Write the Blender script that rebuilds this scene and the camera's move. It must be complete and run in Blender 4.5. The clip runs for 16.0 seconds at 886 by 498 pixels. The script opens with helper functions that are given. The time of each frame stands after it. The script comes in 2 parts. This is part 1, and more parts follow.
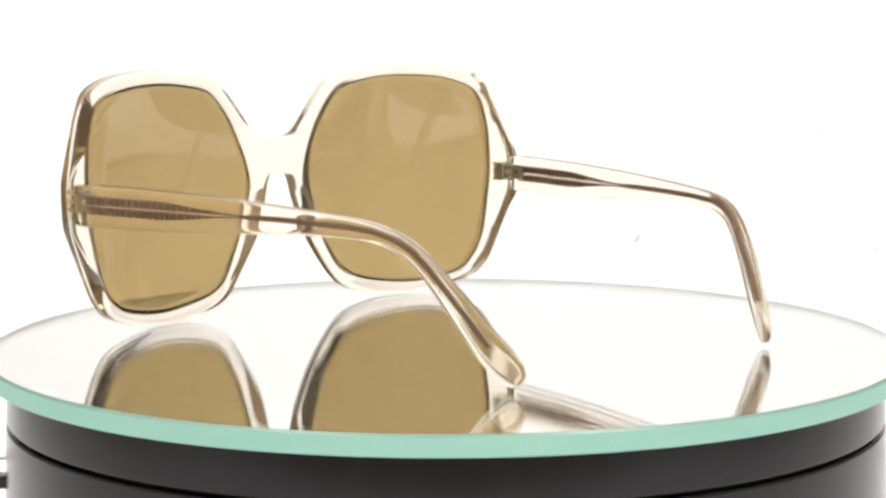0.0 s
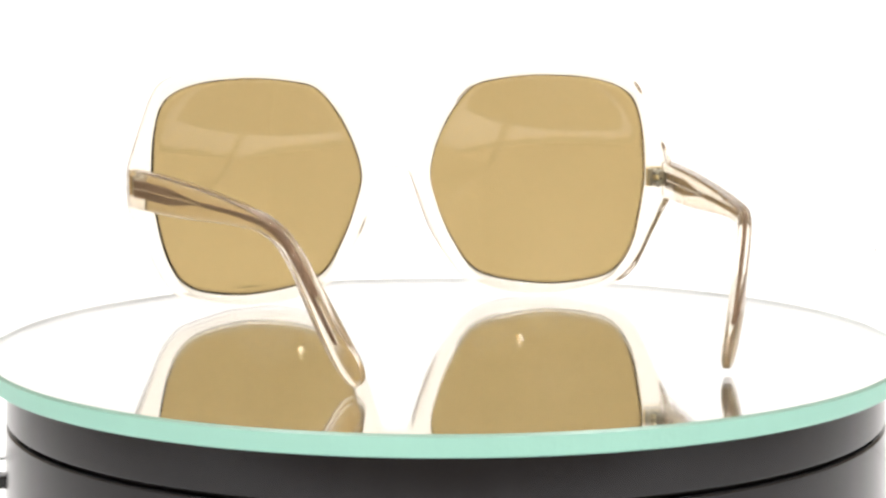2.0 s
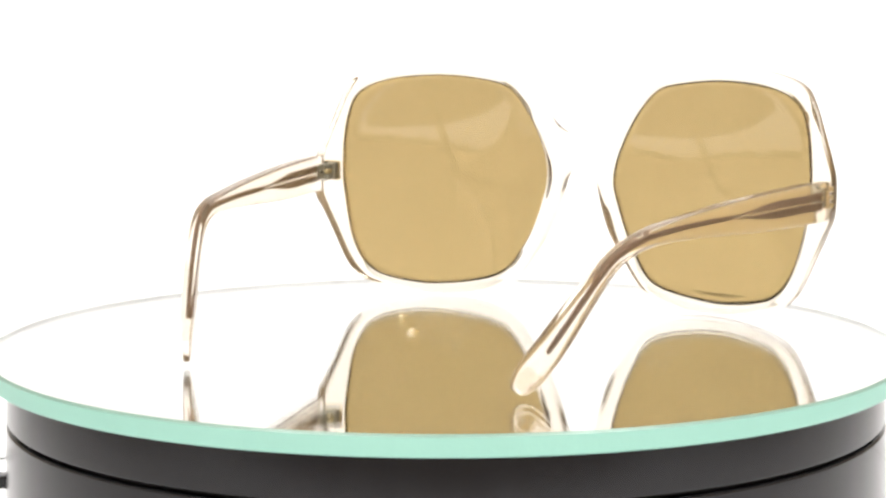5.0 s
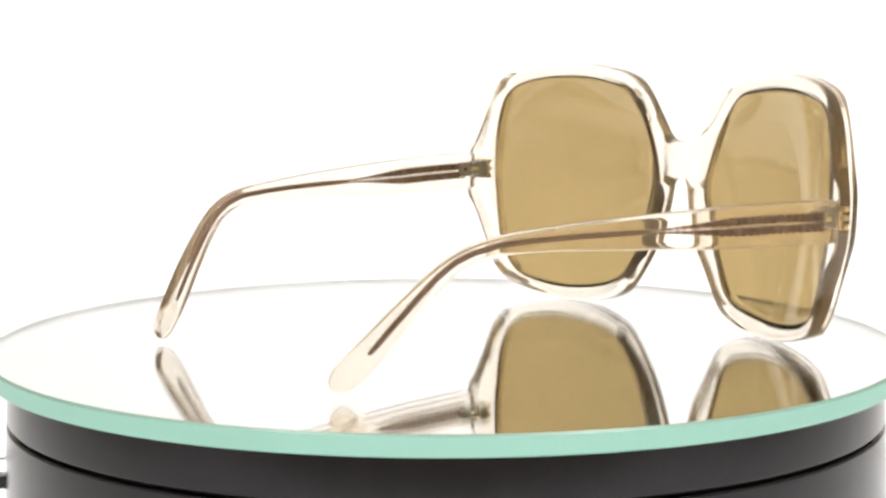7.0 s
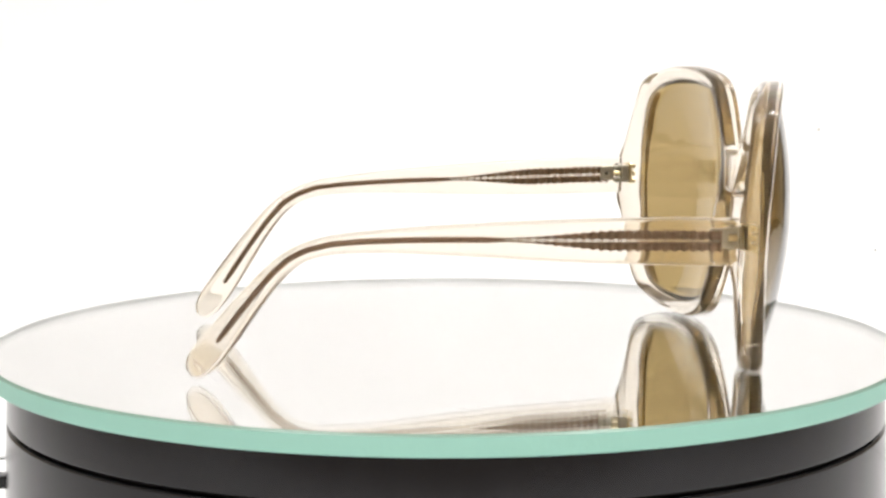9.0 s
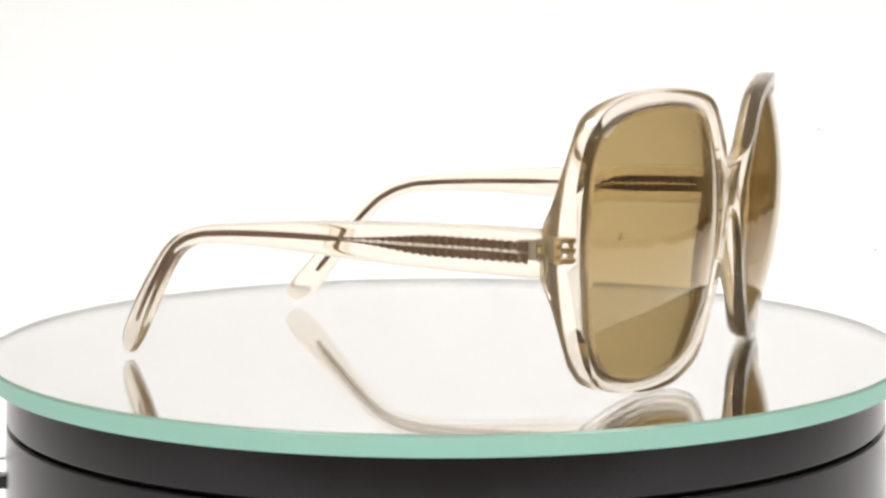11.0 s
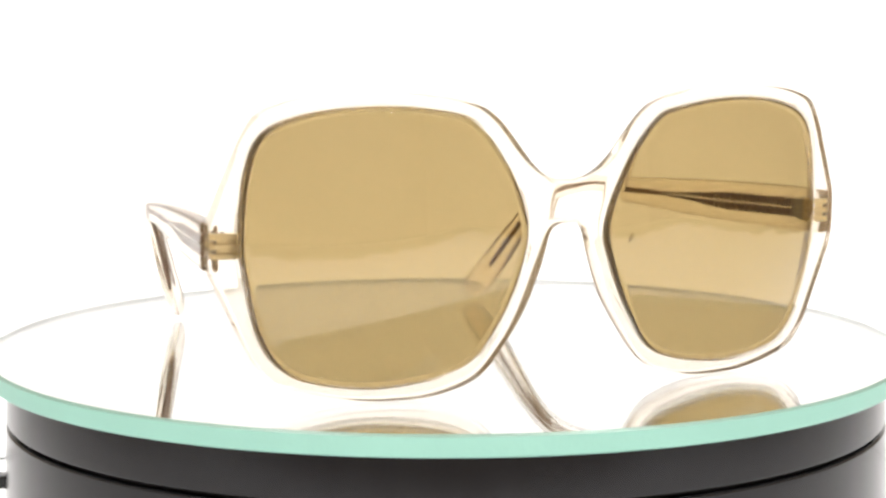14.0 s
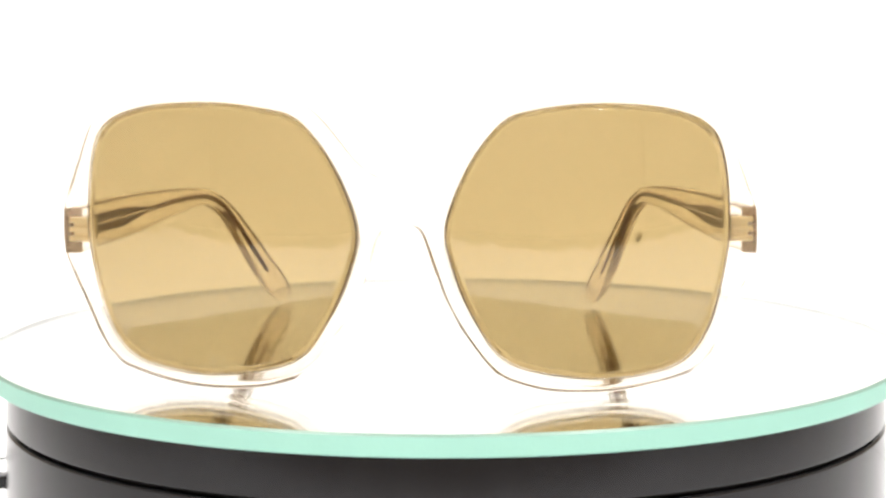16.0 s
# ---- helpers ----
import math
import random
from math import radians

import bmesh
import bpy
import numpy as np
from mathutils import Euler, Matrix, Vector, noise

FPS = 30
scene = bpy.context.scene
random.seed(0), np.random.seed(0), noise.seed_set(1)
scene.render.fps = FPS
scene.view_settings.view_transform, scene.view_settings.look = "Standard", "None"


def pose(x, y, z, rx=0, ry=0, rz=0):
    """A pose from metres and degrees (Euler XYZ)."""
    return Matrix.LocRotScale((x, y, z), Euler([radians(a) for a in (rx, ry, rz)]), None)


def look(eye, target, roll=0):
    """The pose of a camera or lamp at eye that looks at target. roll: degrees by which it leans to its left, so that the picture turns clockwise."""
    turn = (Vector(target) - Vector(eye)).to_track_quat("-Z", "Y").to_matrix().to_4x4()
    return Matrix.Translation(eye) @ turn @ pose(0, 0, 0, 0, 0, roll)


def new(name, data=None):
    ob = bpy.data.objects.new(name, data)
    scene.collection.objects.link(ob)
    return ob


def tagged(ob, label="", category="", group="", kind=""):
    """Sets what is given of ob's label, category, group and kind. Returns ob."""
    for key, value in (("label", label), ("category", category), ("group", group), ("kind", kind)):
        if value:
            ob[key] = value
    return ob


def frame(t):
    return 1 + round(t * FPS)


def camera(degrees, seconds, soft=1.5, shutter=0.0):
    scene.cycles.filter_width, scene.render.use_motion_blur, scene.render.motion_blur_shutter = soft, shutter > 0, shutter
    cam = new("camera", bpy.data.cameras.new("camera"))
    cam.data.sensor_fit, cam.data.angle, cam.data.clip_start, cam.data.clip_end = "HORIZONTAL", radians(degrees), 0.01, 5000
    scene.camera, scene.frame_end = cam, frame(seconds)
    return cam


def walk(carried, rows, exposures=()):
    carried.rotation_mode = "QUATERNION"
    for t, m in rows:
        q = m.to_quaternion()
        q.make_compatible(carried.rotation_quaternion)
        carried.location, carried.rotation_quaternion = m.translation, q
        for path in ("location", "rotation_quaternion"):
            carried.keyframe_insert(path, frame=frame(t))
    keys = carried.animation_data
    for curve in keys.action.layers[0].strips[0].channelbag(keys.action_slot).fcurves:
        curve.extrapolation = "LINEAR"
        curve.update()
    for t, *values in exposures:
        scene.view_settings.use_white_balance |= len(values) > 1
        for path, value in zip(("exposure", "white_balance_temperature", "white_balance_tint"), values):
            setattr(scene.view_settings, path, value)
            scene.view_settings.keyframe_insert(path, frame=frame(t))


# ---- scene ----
from mathutils import geometry

CM = 0.01                      # plan sizes below are in centimetres

# ---- camera: stands still before the turntable ----
CAM_POSE = look((0, -51.15 * CM, 8.605 * CM), (-0.0651 * CM, 0, 2.229 * CM), -0.08)
cam = camera(23.525, 16.0, soft=2.7)
walk(cam, [(0.0, CAM_POSE), (16.0, CAM_POSE)],
     exposures=[(0.0, 0.12), (3.5, 0.49), (7.0, 0.22), (8.7, 0.08), (11.0, -0.02), (12.5, 0.16), (14.5, 0.43), (16.0, 0.56)])

# ---- light: two strips of lamps under the roof of the light tent, and an added fill high in the room ----
world = bpy.data.worlds.new("room_air")
scene.world = world
world.use_nodes = True
world.node_tree.nodes["Background"].inputs[0].default_value = (0.9, 0.95, 1.0, 1)
world.node_tree.nodes["Background"].inputs[1].default_value = 0.02


def strip_lamp(x, y, z, sx, sy, watts, tilt=0.0):
    data = bpy.data.lights.new("lamp_strip", "AREA")
    data.shape, data.size, data.size_y = "RECTANGLE", sx, sy
    data.energy, data.color = watts, (1.0, 0.985, 0.965)
    ob = new("lamp_strip", data)
    ob.matrix_basis = pose(x, y, z, 0, tilt, 0)
    return ob


for k in range(4):
    y = -0.42 + 0.20 * k
    strip_lamp(-0.20, y, 0.47, 0.024, 0.024, 0.83, 12)
    strip_lamp(0.20, y, 0.47, 0.024, 0.024, 0.98, -12)


# unseen fill, added to lift the dark bands in the clear plastic
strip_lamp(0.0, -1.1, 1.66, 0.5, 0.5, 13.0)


# ---- materials ----
def mat(name, color, rough=0.5, metal=0.0, trans=0.0, ior=1.45, spec=0.5, vary=0.0, scale=40.0,
        bump=0.0, bump_scale=200.0, rough_vary=0.0):
    m = bpy.data.materials.new(name)
    m.use_nodes = True
    nt = m.node_tree
    b = nt.nodes["Principled BSDF"]
    b.inputs["Base Color"].default_value = (*color, 1)
    b.inputs["Roughness"].default_value = rough
    b.inputs["Metallic"].default_value = metal
    b.inputs["Transmission Weight"].default_value = trans
    b.inputs["IOR"].default_value = ior
    b.inputs["Specular IOR Level"].default_value = spec
    tc = nt.nodes.new("ShaderNodeTexCoord")
    if vary or rough_vary:
        n = nt.nodes.new("ShaderNodeTexNoise")
        n.inputs["Scale"].default_value, n.inputs["Detail"].default_value = scale, 6
        nt.links.new(tc.outputs["Object"], n.inputs["Vector"])
        if vary:
            mix = nt.nodes.new("ShaderNodeMix")
            mix.data_type = "RGBA"
            mix.inputs["A"].default_value = (*[c * (1 - vary) for c in color], 1)
            mix.inputs["B"].default_value = (*[min(1.0, c * (1 + vary)) for c in color], 1)
            nt.links.new(n.outputs["Fac"], mix.inputs["Factor"])
            nt.links.new(mix.outputs["Result"], b.inputs["Base Color"])
        if rough_vary:
            r = nt.nodes.new("ShaderNodeMapRange")
            r.inputs["To Min"].default_value = max(0.0, rough - rough_vary)
            r.inputs["To Max"].default_value = rough + rough_vary
            nt.links.new(n.outputs["Fac"], r.inputs["Value"])
            nt.links.new(r.outputs["Result"], b.inputs["Roughness"])
    if bump:
        n2 = nt.nodes.new("ShaderNodeTexNoise")
        n2.inputs["Scale"].default_value, n2.inputs["Detail"].default_value = bump_scale, 4
        nt.links.new(tc.outputs["Object"], n2.inputs["Vector"])
        bp = nt.nodes.new("ShaderNodeBump")
        bp.inputs["Strength"].default_value, bp.inputs["Distance"].default_value = bump, 0.001
        nt.links.new(n2.outputs["Fac"], bp.inputs["Height"])
        nt.links.new(bp.outputs["Normal"], b.inputs["Normal"])
    return m


ACETATE = mat("champagne_acetate", (1.0, 0.954, 0.872), 0.018, trans=1.0, ior=1.31, bump=0.02, bump_scale=90)


def amber_scatter(m, color, amount):
    """Scatters a little light inside as amber colour, put in to lighten dark edges."""
    nt = m.node_tree
    b, out = nt.nodes["Principled BSDF"], nt.nodes["Material Output"]
    d, t = nt.nodes.new("ShaderNodeBsdfDiffuse"), nt.nodes.new("ShaderNodeBsdfTranslucent")
    both, mix = nt.nodes.new("ShaderNodeMixShader"), nt.nodes.new("ShaderNodeMixShader")
    for n in (d, t):
        n.inputs["Color"].default_value = (*color, 1)
    mix.inputs["Fac"].default_value = amount
    nt.links.new(d.outputs[0], both.inputs[1])
    nt.links.new(t.outputs[0], both.inputs[2])
    nt.links.new(b.outputs[0], mix.inputs[1])
    nt.links.new(both.outputs[0], mix.inputs[2])
    nt.links.new(mix.outputs[0], out.inputs["Surface"])


amber_scatter(ACETATE, (1.0, 0.75, 0.45), 0.075)
TINT = mat("brown_lens", (0.426, 0.315, 0.143), 0.0, trans=1.0, ior=1.5)
CORE = mat("bronze_core", (0.22, 0.145, 0.105), 0.34, metal=0.85, vary=0.25, scale=900, bump=0.3, bump_scale=1500)
GILT = mat("pale_gilt", (0.88, 0.76, 0.46), 0.3, metal=1.0, vary=0.12, scale=700)
BRIGHT = mat("bright_rib_metal", (0.86, 0.81, 0.72), 0.25, metal=1.0, vary=0.1, scale=700)
STEEL = mat("hinge_steel", (0.48, 0.46, 0.38), 0.32, metal=0.9, vary=0.2, scale=900)
DARK_HEAD = mat("screw_slot", (0.05, 0.05, 0.045), 0.5, metal=0.6)
SILVER = mat("silvering", (0.965, 0.97, 0.96), 0.0, metal=1.0)
PLATE_GLASS = mat("clear_plate_glass", (0.995, 1.0, 0.995), 0.0, trans=1.0, ior=1.52)
EDGE = mat("ground_glass_edge", (0.315, 0.595, 0.505), 0.42, vary=0.05, scale=60, bump=0.05, bump_scale=900)
# inner face coloured in place of backdrop light passing through the edge
PALE = mat("backlit_inner_edge", (0.36, 0.41, 0.39), 0.5, vary=0.03)
ARRIS = mat("glass_arris", (0.20, 0.32, 0.26), 0.3, vary=0.08, scale=80)
BLACK = mat("black_plastic", (0.006, 0.006, 0.008), 0.17, spec=0.42, vary=0.25, scale=60, bump=0.015, bump_scale=2500, rough_vary=0.03)
GROOVE = mat("groove_black", (0.006, 0.006, 0.006), 0.7, vary=0.2, scale=80)
CLOTH = mat("white_cloth", (0.84, 0.84, 0.85), 0.85, spec=0.2, vary=0.02, scale=12, bump=0.15, bump_scale=900)
FLECK_DARK = mat("grey_fleck", (0.05, 0.05, 0.05), 0.9, vary=0.2, scale=900)
FLECK_PALE = mat("pale_fleck", (0.66, 0.65, 0.62), 0.9, vary=0.2, scale=900)
ROOM = mat("beige_room_paint", (0.78, 0.69, 0.56), 0.8, vary=0.10, scale=3)
WOOD = mat("table_wood", (0.16, 0.11, 0.075), 0.5, vary=0.3, scale=8, bump=0.1)


# ---- building helpers ----
def part(name, bm, material, parent=None, label="", smooth=True):
    me = bpy.data.meshes.new(name)
    bm.to_mesh(me)
    bm.free()
    for m in (material if isinstance(material, (list, tuple)) else [material]):
        me.materials.append(m)
    if smooth:
        me.shade_smooth()
    ob = new(name, me)
    ob.parent = parent
    return tagged(ob, label) if label else ob


def spline(points, steps):
    """A closed smooth line through a few corner points."""
    n, out = len(points), []
    for i in range(n):
        p0, p1, p2, p3 = (Vector(points[(i + k) % n]) for k in (-1, 0, 1, 2))
        for s in range(steps):
            t = s / steps
            out.append(0.5 * (2 * p1 + (p2 - p0) * t + (2 * p0 - 5 * p1 + 4 * p2 - p3) * t * t
                              + (3 * p1 - p0 - 3 * p2 + p3) * t ** 3))
    return out


def even(points, count):
    """The closed line again, with evenly spaced points."""
    pts = points + [points[0]]
    d = [0.0]
    for a, b in zip(pts, pts[1:]):
        d.append(d[-1] + (b - a).length)
    out, j = [], 0
    for i in range(count):
        s = d[-1] * i / count
        while d[j + 1] < s:
            j += 1
        t = (s - d[j]) / max(1e-9, d[j + 1] - d[j])
        out.append(pts[j].lerp(pts[j + 1], t))
    return out


def outward(points):
    """Normals of a closed flat line, pointing away from its inside."""
    n = len(points)
    area = sum(points[i].x * points[(i + 1) % n].y - points[(i + 1) % n].x * points[i].y for i in range(n))
    sign = 1 if area > 0 else -1
    out = []
    for i in range(n):
        t = (points[(i + 1) % n] - points[i - 1]).normalized()
        out.append(Vector((t.y, -t.x)) * sign)
    return out


def lathe(bm, profile, count=160, slots=None, close=True):
    rings = []
    for r, z in profile:
        if r < 1e-6:
            rings.append([bm.verts.new((0, 0, z * CM))])
        else:
            rings.append([bm.verts.new((r * CM * math.cos(2 * math.pi * k / count),
                                        r * CM * math.sin(2 * math.pi * k / count), z * CM)) for k in range(count)])
    for i, (a, b) in enumerate(zip(rings, rings[1:])):
        for k in range(count):
            q = (k + 1) % count
            if len(a) == 1:
                f = bm.faces.new((a[0], b[q], b[k]))
            elif len(b) == 1:
                f = bm.faces.new((a[k], a[q], b[0]))
            else:
                f = bm.faces.new((a[k], a[q], b[q], b[k]))
            if slots:
                f.material_index = slots[i]
    bmesh.ops.recalc_face_normals(bm, faces=bm.faces)


def box(bm, lo, hi, bevel=0.0):
    """A block between two corners (centimetres), with rounded edges."""
    size = [(b - a) * CM for a, b in zip(lo, hi)]
    mid = [(a + b) / 2 * CM for a, b in zip(lo, hi)]
    made = bmesh.ops.create_cube(bm, size=1.0, matrix=Matrix.LocRotScale(mid, None, size))
    if bevel:
        edges = list({e for v in made["verts"] for e in v.link_edges})
        bmesh.ops.bevel(bm, geom=edges, offset=bevel * CM, segments=2, profile=0.5, affect="EDGES")


def rod(bm, a, b, radius, count=16):
    a, b = Vector(a) * CM, Vector(b) * CM
    m = Matrix.Translation((a + b) / 2) @ (b - a).to_track_quat("Z", "Y").to_matrix().to_4x4()
    bmesh.ops.create_cone(bm, cap_ends=True, segments=count, radius1=radius * CM, radius2=radius * CM,
                          depth=(b - a).length, matrix=m)


def ease(v, a, b):
    s = min(1.0, max(0.0, (v - a) / (b - a)))
    return s * s * (3 - 2 * s)


# ---- the place: unlit room, table, white cloth sweep and tent ----
FLOOR = -6.0


def room():
    for name, lo, hi in (("wall_north", (-150, 150, -80), (150, 156, 170)), ("wall_south", (-150, -206, -80), (150, -200, 170)),
                         ("wall_east", (150, -206, -80), (156, 156, 170)), ("wall_west", (-156, -206, -80), (-150, 156, 170)),
                         ("ceiling", (-156, -206, 170), (156, 156, 176)), ("floor", (-156, -206, -86), (156, 156, -80))):
        bm = bmesh.new()
        box(bm, lo, hi)
        tagged(part(name, bm, ROOM, smooth=False), "plain beige painted surface of the studio room", "room shell", kind="structure")
    table = new("studio_table")
    table.location = (0, 0, -80 * CM)
    tagged(table, "dark wooden table under the white cloth", "table")
    bm = bmesh.new()
    box(bm, (-64, -56, 80 + FLOOR - 3.4), (64, 62, 80 + FLOOR - 0.3), 0.3)
    part("tabletop", bm, WOOD, table, smooth=False)
    for x in (-55, 55):
        for y in (-50, 54):
            bm = bmesh.new()
            box(bm, (x - 3, y - 3, 0), (x + 3, y + 3, 80 + FLOOR - 3.4), 0.2)
            part("leg", bm, WOOD, table, smooth=False)


def sheet(name, path, half, nx, hem, label):
    """White cloth along a path of (y, z) places; hem(x, i) gives the wave of its edge."""
    bm = bmesh.new()
    grid = []
    for i, (y, z) in enumerate(path):
        row = []
        for j in range(nx + 1):
            x = -half + 2 * half * j / nx
            dx, dy, dz = hem(x, y, i)
            row.append(bm.verts.new(((x + dx) * CM, (y + dy) * CM, (z + dz) * CM)))
        grid.append(row)
    for a, b in zip(grid, grid[1:]):
        for j in range(nx):
            bm.faces.new((a[j], a[j + 1], b[j + 1], b[j]))
    ob = part(name, bm, CLOTH)
    mod = ob.modifiers.new("thickness", "SOLIDIFY")
    mod.thickness, mod.offset = 0.0012, -1
    return tagged(ob, label, "backdrop", kind="structure")


def cloth_sweep():
    """A wide sheet on the table with a wavy hem, and a narrower sweep that curves up behind."""
    def hem(x, y, i):
        pull = max(0.0, 1 - i / 8)
        side = ease(abs(x), 40, 52)
        wave = 1.5 * math.sin(y * 0.42) + 1.1 * math.sin(y * 0.19 + 0.8)
        lift = 0.25 * pull * (1 + math.sin(x * 0.8 + 0.4)) + 0.3 * side * (1 + math.sin(y * 0.6))
        return (side * wave * (1 if x > 0 else -1),
                pull * (0.9 * math.sin(x * 0.55) + 0.7 * math.sin(x * 0.23 + 1.3)), lift)

    sheet("table_cloth", [(-42 + k * 97 / 60, FLOOR - 0.14) for k in range(61)], 52, 104, hem,
          "wide white cloth on the table with a wavy hem")
    path = [(14 + k * 11 / 6, FLOOR) for k in range(7)]
    for k in range(1, 13):
        a = math.pi / 2 * k / 12
        path.append((25 + 15 * math.sin(a), FLOOR + 15 * (1 - math.cos(a))))
    for k in range(1, 11):
        path.append((40, FLOOR + 15 + k * 4.1))
    sheet("backdrop", path, 31, 46, lambda x, y, i: (0, 0, 0.05 * math.sin(x * 0.3)), "seamless white cloth sweep lit to pure white")


def lint():
    """Small marks set on the backdrop cloth for specks that stay fixed in view."""
    for x, z, size, shade in ((8.27, -2.25, 0.2, FLECK_PALE), (18.54, -2.83, 0.05, FLECK_DARK), (16.0, 2.4, 0.10, FLECK_PALE)):
        bm = bmesh.new()
        bmesh.ops.create_icosphere(bm, subdivisions=2, radius=size * CM)
        for v in bm.verts:
            v.co += 0.35 * size * CM * noise.noise_vector(v.co * 700 + Vector((x, z, 0)))
            v.co.x, v.co.y = v.co.x * 0.55 + v.co.z * 0.3, v.co.y * 0.12
        low = 25 + 15 * math.sqrt(max(0.0, 1 - ((FLOOR + 15 - z) / 15) ** 2)) if z < FLOOR + 15 else 40.0
        ob = part("backdrop_fleck", bm, shade)
        ob.location = (x * (low + 51.15) / 91.15 * CM, (low - 0.02) * CM, (8.605 + (z - 8.605) * (low + 51.15) / 91.15) * CM)
        tagged(ob, "tiny grey fleck set on the white backdrop cloth", "lint", "flecks of lint")


def light_tent():
    tent = tagged(new("light_tent"), "white fabric roof of an open light tent", "light tent", kind="structure")
    bm = bmesh.new()
    box(bm, (-46, -46, 50), (46, 42, 51))
    part("roof_panel", bm, CLOTH, tent, smooth=False)
    for x in (-20, 20):
        bm = bmesh.new()
        box(bm, (x - 1.6, -45, 47.5), (x + 1.6, 21, 49.98), 0.3)
        part("lamp_bar", bm, STEEL, tent, "metal bar that carries the lamps", smooth=False)


# invented housing for the added room fill
def fill_lamp():
    lamp = tagged(new("fill_lamp"), "unseen square white housing of the added room fill light", "ceiling lamp")
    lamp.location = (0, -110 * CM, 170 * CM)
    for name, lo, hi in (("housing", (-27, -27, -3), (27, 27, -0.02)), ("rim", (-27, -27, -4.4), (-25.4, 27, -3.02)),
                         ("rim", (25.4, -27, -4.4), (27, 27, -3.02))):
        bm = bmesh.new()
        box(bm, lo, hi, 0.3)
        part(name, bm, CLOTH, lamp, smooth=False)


# ---- turntable and mirror plate ----
def turntable():
    t = tagged(new("turntable"), "round black plastic motorised turntable with a thin groove", "turntable")
    t.location = (0, 0.6 * CM, 0)
    bm = bmesh.new()
    lathe(bm, [(0, -0.475), (10.1, -0.475), (10.5, -0.49), (10.585, -0.52), (10.61, -0.56), (10.612, -0.58), (10.655, -1.60), (10.656, -1.62),
               (10.64, -1.65), (10.4, -1.652), (0, -1.652)])
    part("rotating_collar", bm, BLACK, t)
    bm = bmesh.new()
    lathe(bm, [(0, -1.654), (10.48, -1.654), (10.48, -1.75), (0, -1.75)])
    part("groove", bm, GROOVE, t)
    bm = bmesh.new()
    lathe(bm, [(0, -1.752), (10.5, -1.752), (10.64, -1.76), (10.662, -1.79), (10.664, -1.81), (10.80, -5.45), (10.8, -5.5), (10.65, -5.9), (10.1, FLOOR), (0, FLOOR)])
    part("base", bm, BLACK, t)
    plug = bmesh.new()
    box(plug, (-11.8, 0.0, -3.86), (-10.78, 0.55, -3.52), 0.06)
    box(plug, (-10.86, -0.1, -4.34), (-10.62, 0.7, -3.42), 0.05)
    part("power_plug", plug, BLACK, t, "small black plug in the side of the base", smooth=False)


def mirror_plate():
    plate = new("mirror_plate")
    bm = bmesh.new()
    lathe(bm, [(0, 0), (10.935, 0)], 220)
    bm.normal_update()
    bmesh.ops.reverse_faces(bm, faces=[f for f in bm.faces if f.normal.z < 0])
    part("glass_face", bm, PLATE_GLASS, plate, smooth=False)
    bm = bmesh.new()
    lathe(bm, [(0, -0.44), (10.93, -0.44), (10.93, -0.465), (0, -0.465)], 220)
    part("silver_backing", bm, SILVER, plate, smooth=False)
    bm = bmesh.new()
    lathe(bm, [(10.94, -0.47), (10.94, -0.001), (11.0, -0.055), (11.0, -0.43), (10.96, -0.47), (10.94, -0.47)], 220, slots=[2, 1, 0, 0, 0])
    part("ground_edge", bm, [EDGE, ARRIS, PALE], plate, "mint green ground glass edge", smooth=False)
    return tagged(plate, "round mirror glass plate with a mint green ground edge", "mirror")


# ---- sunglasses ----
MID = -0.405                     # the bridge stands this far off the axis
LENS_LINE = [(6.82, 3.6), (6.71, 4.85), (6.38, 5.62), (5.5, 6.0), (4.1, 6.12), (2.85, 6.0), (2.12, 5.74), (1.42, 4.82), (0.97, 3.6),
             (1.1, 2.72), (1.58, 1.58), (2.3, 0.70), (3.9, 0.36), (5.2, 0.45), (5.98, 0.76), (6.46, 1.5), (6.74, 2.7)]
RIM_LINE = [(0.0, 4.56), (0.45, 4.62), (0.95, 4.98), (1.70, 5.88), (2.32, 6.23), (3.5, 6.42), (4.6, 6.45), (5.7, 6.33), (6.46, 6.06),
            (6.78, 5.62), (7.03, 5.0), (7.33, 4.18), (7.44, 3.75), (7.44, 2.88), (7.28, 2.42), (6.96, 1.72), (6.66, 1.06), (6.38, 0.66),
            (5.95, 0.36), (4.7, 0.07), (3.5, 0.04), (2.7, 0.16), (1.98, 0.47), (1.42, 1.15), (0.98, 1.9), (0.70, 2.62), (0.53, 3.12), (0.42, 3.42), (0.27, 3.57), (0.0, 3.60)]
THICK = 0.50


def front_y(x, z):
    """The curved, slightly tilted front face of the frame."""
    return -7.32 + 0.0240 * x * x - 0.057 * (z - 3.3)


def saddle(x, z):
    """The bridge lies a little deeper than the rims beside it."""
    return 0.13 * (1 - ease(abs(x), 0.35, 1.15)) * ease(z, 2.6, 3.8)


def back_depth(x, z):
    """Thickness of the front: heavier at the end pieces and where the nose rests."""
    x = abs(x)
    nose = 0.14 * math.exp(-((x - 0.85) / 0.42) ** 2) * ease(z, 4.6, 3.0) * ease(z, 0.6, 2.2)
    return THICK - 0.02 + 0.0024 * x * x + nose


def outer_cut(p):
    """How far the outer edge is cut away towards the back: most above and below the end pieces."""
    side = ease(abs(p.x), 6.2, 6.7)
    return 0.13 + 0.07 * side * max(ease(p.y, 3.9, 4.4) * ease(p.y, 5.9, 5.4), ease(p.y, 2.6, 2.1) * ease(p.y, 0.7, 1.2)) \
        - 0.07 * side * ease(p.y, 2.3, 2.7) * ease(p.y, 4.3, 3.9)


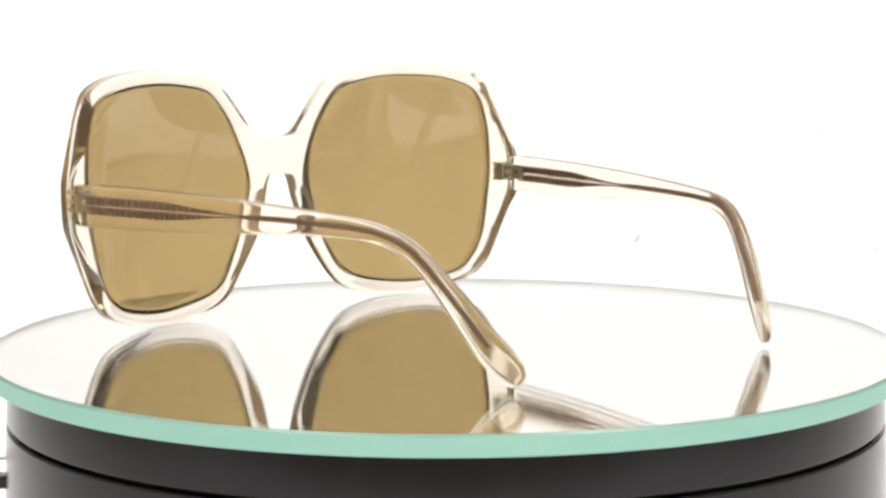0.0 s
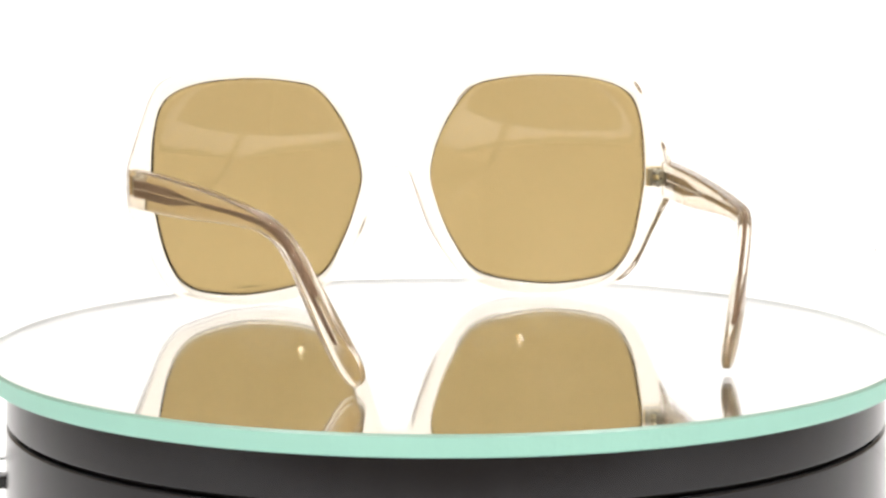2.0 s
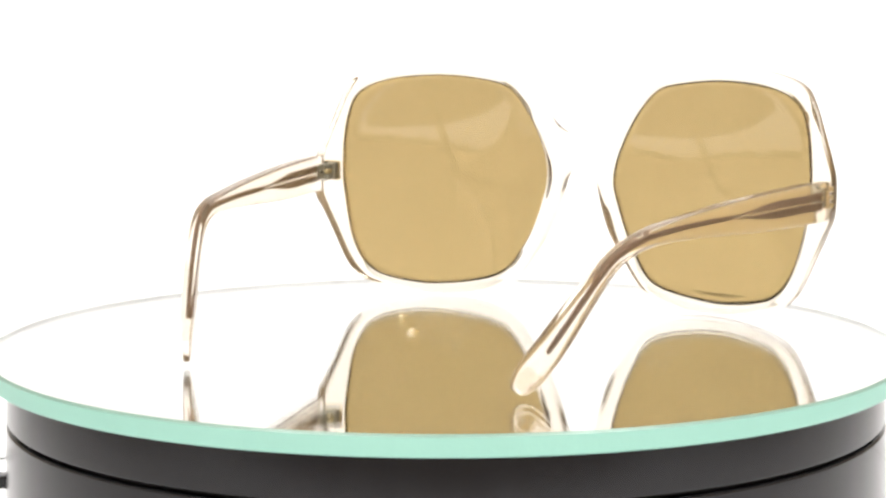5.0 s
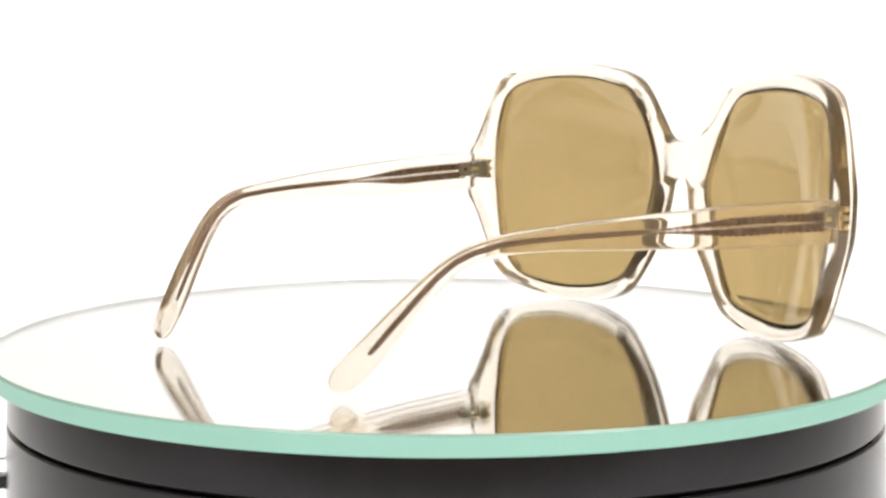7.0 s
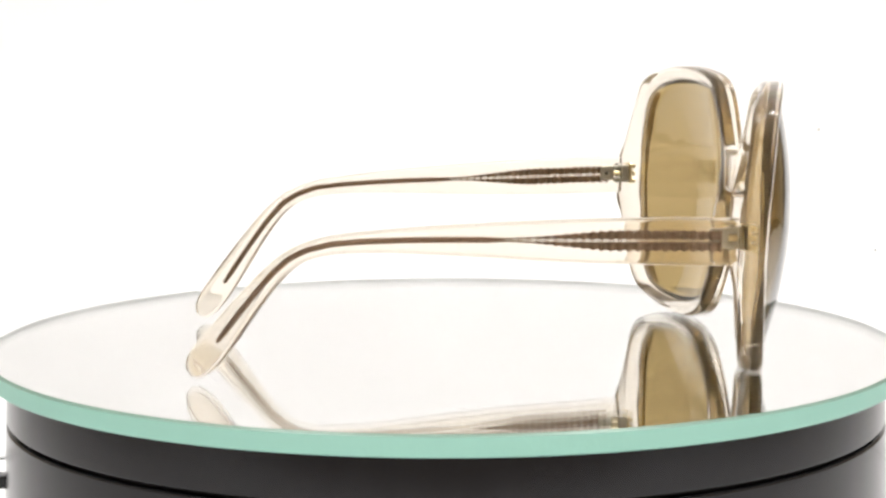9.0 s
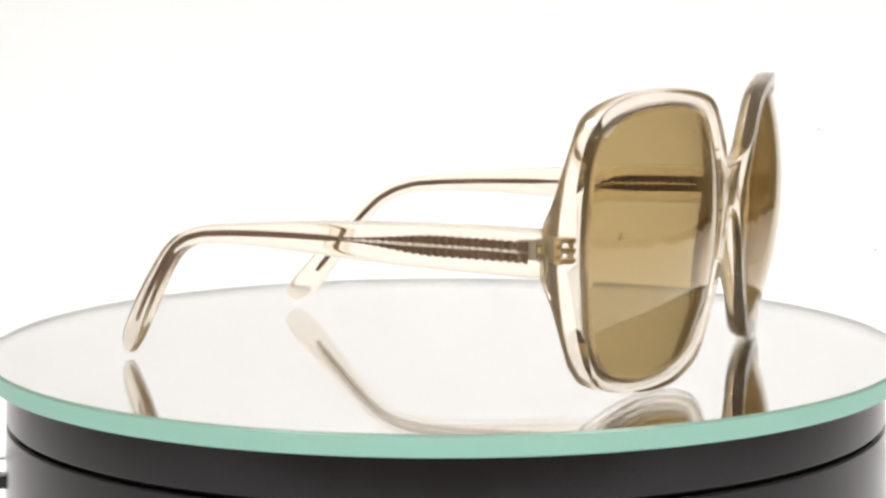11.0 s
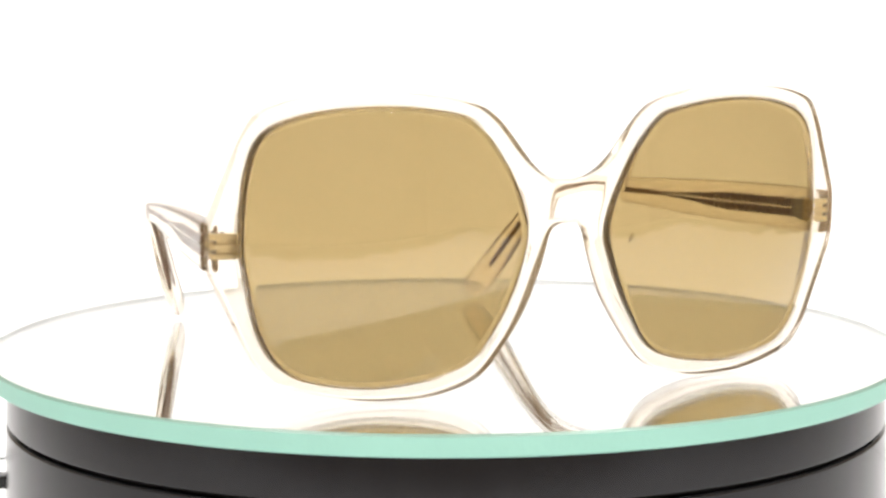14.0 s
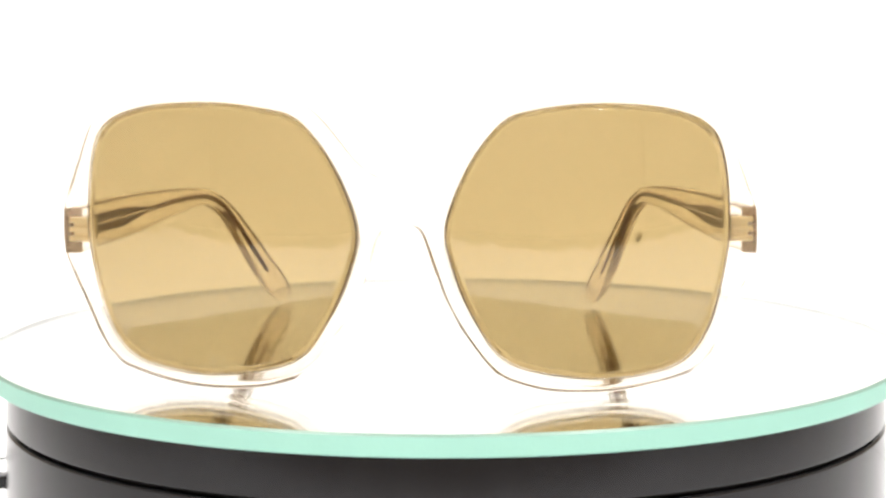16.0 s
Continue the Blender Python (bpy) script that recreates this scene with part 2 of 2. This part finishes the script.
def hole_cut(p):
    """The softened back edge of a lens opening."""
    return 0.11 - 0.03 * ease(abs(p.x), 5.4, 6.5) + 0.10 * ease(abs(p.x), 1.9, 1.4)


def inside(p, rims):
    """Whether a place lies on the frame: within its outline and in neither lens."""
    odd = False
    for loop in rims:
        for a, b in zip(loop, loop[1:] + loop[:1]):
            if (a.y > p.y) != (b.y > p.y) and p.x < a.x + (p.y - a.y) / (b.y - a.y) * (b.x - a.x):
                odd = not odd
    return odd


def frame_front(parent):
    half = [Vector(p) for p in RIM_LINE]
    ring = half + [Vector((-p.x, p.y)) for p in reversed(half[1:-1])]
    outer = even(spline(ring, 10), 360)
    lens = even(spline(LENS_LINE, 10), 170)
    loops = [(outer, outward(outer), -1.0, 0.06, outer_cut, 0.22)]
    for s in (1, -1):
        pts = [Vector((p.x * s, p.y)) for p in lens]
        loops.append((pts, outward(pts), 1.0, 0.02, hole_cut, 0.26))
    bm = bmesh.new()

    shade = []

    def front_normal(p, back):
        """Outward normal of the front or the back face at a place of the plan."""
        def y(u, v):
            return front_y(u, v) + (back_depth(u, v) if back else saddle(u, v))
        e = 0.02
        g = Vector(((y(p.x + e, p.y) - y(p.x - e, p.y)) / (2 * e), -1.0, (y(p.x, p.y + e) - y(p.x, p.y - e)) / (2 * e)))
        return -g.normalized() if back else g.normalized()

    def vert(p, depth, side_dir, lean):
        face = front_normal(p, depth > 0.2)
        shade.append((face * math.cos(lean) + Vector((side_dir.x, 0, side_dir.y)) * math.sin(lean)).normalized())
        return bm.verts.new(((p.x + MID) * CM, (front_y(p.x, p.y) + (depth + saddle(p.x, p.y) if depth < 0.2 else depth - THICK + back_depth(p.x, p.y))) * CM, p.y * CM))

    caps = {0: [], 1: []}
    flat = {0: [], 1: []}
    for pts, nor, sign, r, cut, deep in loops:
        lean = [math.pi / 2 * k / 6 for k in range(7)]
        rings = [[vert(p + n * sign * r * (1 - math.sin(a)), r * (1 - math.cos(a)), n * -sign, a) for p, n in zip(pts, nor)] for a in lean]
        rings += [[vert(p + n * sign * cut(p) * (1 - math.sin(a)), THICK - deep * (1 - math.cos(a)), n * -sign, a) for p, n in zip(pts, nor)]
                  for a in reversed(lean)]
        flat[0].append([p + n * sign * r for p, n in zip(pts, nor)])
        flat[1].append([p + n * sign * cut(p) for p, n in zip(pts, nor)])
        m = len(pts)
        for a, b in zip(rings, rings[1:]):
            for i in range(m):
                bm.faces.new((a[i], a[(i + 1) % m], b[(i + 1) % m], b[i]))
        caps[0] += rings[0]
        caps[1] += rings[-1]
    # the flat of the front and the back, meshed finely enough to follow their swell
    for c in (0, 1):
        rims = flat[c]
        spots = [p for loop in rims for p in loop]
        edges, start = [], 0
        for loop in rims:
            edges += [(start + i, start + (i + 1) % len(loop)) for i in range(len(loop))]
            start += len(loop)
        fixed = len(spots)
        for i in range(-38, 39):
            for j in range(34):
                p = Vector((i * 0.2 + 0.1 * (j % 2), j * 0.2))
                if inside(p, rims) and min((p - q).length_squared for q in spots[:fixed]) > 0.012:
                    spots.append(p)
        verts = caps[c] + [vert(p, THICK * c, Vector((0, 0)), 0.0) for p in spots[fixed:]]
        places, _, tris, origin, _, _ = geometry.delaunay_2d_cdt(spots, edges, [], 0, 1e-7)
        for tri in tris:
            if inside(sum((places[i] for i in tri), Vector((0, 0))) / len(tri), rims):
                bm.faces.new([verts[origin[i][0]] for i in tri])
    bmesh.ops.recalc_face_normals(bm, faces=bm.faces)
    ob = part("frame_front", bm, ACETATE, parent, "clear champagne acetate frame front")
    ob.data.normals_split_custom_set_from_vertices([tuple(v) for v in shade])
    return ob


def dome(x, z):
    d = 0.52 * (1 - ((x - 3.95) / 3.05) ** 2 - ((z - 3.25) / 3.05) ** 2)
    return d if d > 0 else 0.2 * d


def lens_part(parent, side):
    rim = even(spline(LENS_LINE, 10), 120)
    mid = Vector((3.95, 3.3))
    bm = bmesh.new()
    faces = []
    for depth in (0.12, 0.30):
        rings = []
        for k in range(1, 17):
            q = k / 16
            ring = []
            for p in rim:
                v = mid + (p - mid) * (q * 1.016)
                y = front_y(v.x, v.y) + depth - dome(v.x, v.y)
                ring.append(bm.verts.new(((v.x * side + MID) * CM, y * CM, v.y * CM)))
            rings.append(ring)
        c = bm.verts.new(((mid.x * side + MID) * CM, (front_y(mid.x, mid.y) + depth - dome(mid.x, mid.y)) * CM, mid.y * CM))
        n = len(rim)
        for i in range(n):
            bm.faces.new((c, rings[0][i], rings[0][(i + 1) % n])).smooth = True
        for a, b in zip(rings, rings[1:]):
            for i in range(n):
                bm.faces.new((a[i], b[i], b[(i + 1) % n], a[(i + 1) % n])).smooth = True
        faces.append(rings[-1])
    n = len(rim)
    for i in range(n):
        f = bm.faces.new((faces[0][i], faces[1][i], faces[1][(i + 1) % n], faces[0][(i + 1) % n]))
        f.smooth = False
    bmesh.ops.recalc_face_normals(bm, faces=bm.faces)
    return part("lens", bm, TINT, parent, "brown tinted domed sunglass lens", smooth=False)


# stations along a temple: run towards the tip, height of the middle, half height
TEMPLE = [(-5.46, 3.27, 0.50), (-5.42, 3.27, 0.50), (-4.2, 3.28, 0.50), (-2.5, 3.27, 0.475), (-0.9, 3.275, 0.405), (0.4, 3.275, 0.33), (1.4, 3.26, 0.27),
          (2.3, 3.225, 0.225), (3.0, 3.165, 0.205), (3.5, 3.03, 0.19), (3.88, 2.82, 0.195), (4.25, 2.46, 0.21), (4.62, 2.00, 0.245),
          (5.0, 1.50, 0.295), (5.32, 1.05, 0.33), (5.55, 0.76, 0.35), (5.74, 0.53, 0.35), (5.87, 0.385, 0.315), (5.96, 0.285, 0.255), (6.02, 0.215, 0.175), (6.05, 0.18, 0.08)]


def temple_x(run, bend, tip):
    """How far the temple stands from the middle: straight to the bend, then turned in towards the tip."""
    if run < 3.2:
        return 7.28 + (bend - 7.28) * (run + 5.3) / 8.95
    s = (run - 3.2) / 2.8
    at = 7.28 + (bend - 7.28) * 8.5 / 8.95
    return at + (tip - at) * (0.72 * s + 0.28 * s * s)


def temple(parent, side, bend, tip, lift):
    line = []
    for run, z, h in TEMPLE:
        up = lift * min(1.0, max(0.0, (6.0 - run) / 3.0))
        line.append((temple_x(run, bend, tip) * side + MID, run, z + up, h))
    bm = bmesh.new()
    rings = []
    n = 20
    for i, (x, y, z, h) in enumerate(line):
        a, b = line[max(0, i - 1)], line[min(len(line) - 1, i + 1)]
        t = (Vector(b[:3]) - Vector(a[:3])).normalized()
        flat = Vector((t.y, -t.x, 0)).normalized()
        up = flat.cross(t).normalized()
        if up.z < 0:
            up = -up
        w = 0.175 - 0.01 * min(1, i / 9)
        w = w * (1 - 0.42 * ease(y, 4.9, 6.0)) * (1.0, 0.95, 0.85, 0.7)[max(0, min(3, i - 17))]
        ring = []
        r = min(0.075, 0.7 * w, 0.7 * h)
        for k in range(n):
            q = math.pi / 2 * (k // 5 + (k % 5) / 4)
            sx, sz = ((1, 1), (-1, 1), (-1, -1), (1, -1))[k // 5]
            ex = sx * (w - r) + r * math.cos(q)
            ez = sz * (h - r) + r * math.sin(q)
            ring.append(bm.verts.new((Vector((x, y, z)) + flat * ex + up * ez) * CM))
        rings.append(ring)
    for a, b in zip(rings, rings[1:]):
        for k in range(n):
            bm.faces.new((a[k], a[(k + 1) % n], b[(k + 1) % n], b[k]))
    bm.faces.new(rings[0])
    bm.faces.new(rings[-1])
    bmesh.ops.recalc_face_normals(bm, faces=bm.faces)
    ob = part("temple", bm, ACETATE, parent, "clear champagne acetate temple arm with a metal core")
    mod = ob.modifiers.new("round", "SUBSURF")
    mod.levels = mod.render_levels = 1
    core_wire(ob, side, bend, tip, lift)
    return ob


def core_height(y):
    """Half height of the metal core: broad serrated blade, pinched neck, then a plain wire."""
    if y < -2.9:
        h = 0.225
    elif y < -0.55:
        s = (y + 2.9) / 2.35
        h = 0.225 + (0.045 - 0.225) * (s * s * (3 - 2 * s)) ** 0.8
    elif y < -0.2:
        h = 0.045 + 0.017 * (y + 0.55) / 0.35
    else:
        h = 0.062
    return h


def core_wire(parent, side, bend, tip, lift):
    def centre(run):
        for a, b in zip(TEMPLE, TEMPLE[1:]):
            if a[0] <= run <= b[0]:
                s = (run - a[0]) / (b[0] - a[0])
                z = a[1] + (b[1] - a[1]) * s
                break
        return Vector((temple_x(run, bend, tip) * side + MID, run, z + 0.01 + lift * min(1.0, max(0.0, (6.0 - run) / 3.0))))

    def strip(name, runs, lo, hi, thick, material, label="", beads=0.0):
        bm = bmesh.new()
        rings = []
        for i, r in enumerate(runs):
            c, flake = centre(r), thick * (1 - 0.2 * ease(r, 4.0, 5.2))
            t = (centre(min(r + 0.05, 5.9)) - centre(max(r - 0.05, -5.3))).normalized()
            flat = Vector((t.y, -t.x, 0)).normalized()
            up = flat.cross(t).normalized()
            if up.z < 0:
                up = -up
            a, b = lo(r, i), hi(r, i)
            m, e = (a + b) / 2, (b - a) / 2
            ring = []
            for u, v in ((-1, -0.6), (-0.6, -1), (0.6, -1), (1, -0.6), (1, 0.6), (0.6, 1), (-0.6, 1), (-1, 0.6)):
                bead = 1.0 + beads * (0.5 if i % 4 in (0, 1) else -0.35)
                ring.append(bm.verts.new((c + flat * (u * flake * bead) + up * (m + v * e)) * CM))
            rings.append(ring)
        for a, b in zip(rings, rings[1:]):
            for k in range(8):
                bm.faces.new((a[k], a[(k + 1) % 8], b[(k + 1) % 8], b[k]))
        bm.faces.new(rings[0])
        bm.faces.new(rings[-1])
        bmesh.ops.recalc_face_normals(bm, faces=bm.faces)
        return part(name, bm, material, parent, label, smooth=False)

    teeth = [-5.08 + 0.047 * k for k in range(97)]
    notch = lambda r, i: core_height(r) * (1.0 - (0.13 if i % 4 in (2, 3) else 0.0)) if r < -1.0 else core_height(r)
    gap = lambda r, i: min(0.022, core_height(r) * 0.3) * (1.5 if i % 4 in (2, 3) else 1.0)
    strip("core_blade", teeth, gap, notch, 0.036, CORE, "dark serrated metal core blade", 1.0)
    strip("core_blade", teeth, lambda r, i: -notch(r, i), lambda r, i: -gap(r, i), 0.036, CORE, "dark serrated metal core blade", 1.0)
    strip("core_rib", teeth, lambda r, i: -0.010, lambda r, i: 0.010, 0.05, BRIGHT, "bright beaded rib along the core", 0.6)
    runs = [-0.62 + 0.12 * k for k in range(51)]
    runs = [r for r in runs if r < 5.4] + [5.42]
    w = lambda r: min(core_height(r), 0.03 + (5.45 - r) * 0.25)
    strip("core_wire", runs, lambda r, i: -w(r), lambda r, i: w(r), 0.05, CORE, "dark metal core wire")


def hinge(parent, side, lift):
    h = new("hinge")
    h.parent = parent
    z = 3.33 + lift

    def blk(name, lo, hi, material, bevel=0.03):
        bm = bmesh.new()
        xs = sorted((lo[0] * side + MID, hi[0] * side + MID))
        box(bm, (xs[0], lo[1], lo[2] + z), (xs[1], hi[1], hi[2] + z), bevel)
        return part(name, bm, material, h, smooth=False)

    blk("front_leaf", (6.78, -5.62, -0.24), (7.12, -5.40, 0.24), STEEL)
    blk("knuckle", (6.86, -5.42, -0.23), (7.14, -5.20, -0.085), STEEL, 0.05)
    blk("knuckle", (6.86, -5.42, -0.075), (7.14, -5.20, 0.075), GILT, 0.05)
    blk("knuckle", (6.86, -5.42, 0.085), (7.14, -5.20, 0.23), STEEL, 0.05)
    blk("temple_leaf", (6.98, -5.24, -0.20), (7.17, -4.86, 0.20), STEEL)
    blk("anchor_plate", (6.76, -5.70, -0.27), (7.24, -5.63, 0.27), GILT, 0.03)
    for dz in (-0.2, 0.0, 0.2):
        blk("anchor_prong", (6.80, -5.80, dz - 0.06), (7.34, -5.66, dz + 0.06), GILT, 0.03)
    bm = bmesh.new()
    rod(bm, (7.0 * side + MID, -5.31, z - 0.26), (7.0 * side + MID, -5.31, z + 0.26), 0.05)
    part("screw", bm, DARK_HEAD, h)
    bm = bmesh.new()
    rod(bm, (6.965 * side + MID, -5.03, z), (7.0 * side + MID, -5.03, z), 0.045)
    part("rivet", bm, DARK_HEAD, h)


def sunglasses():
    g = tagged(new("sunglasses"), "oversized clear champagne sunglasses with brown lenses on a mirror plate", "sunglasses")
    frame_front(g)
    for side, bend, tip, lift in ((-1, 5.97, 4.46, 0.0), (1, 5.12, 3.86, 0.12)):
        lens_part(g, side)
        temple(g, side, bend, tip, lift)
        hinge(g, side, lift)
    return g


room()
cloth_sweep()
lint()
light_tent()
fill_lamp()
turntable()
plate = mirror_plate()
glasses = sunglasses()


def motions():
    """Plate and glasses turn together, clockwise seen from above, at an even pace."""
    rows = []
    for k in range(33):
        t = k * 0.5
        rows.append((t, pose(0, 0, 0, 0, 0, -4.19 + 14.1935 * (16 - t))))
    walk(plate, rows)
    walk(glasses, rows)


motions()
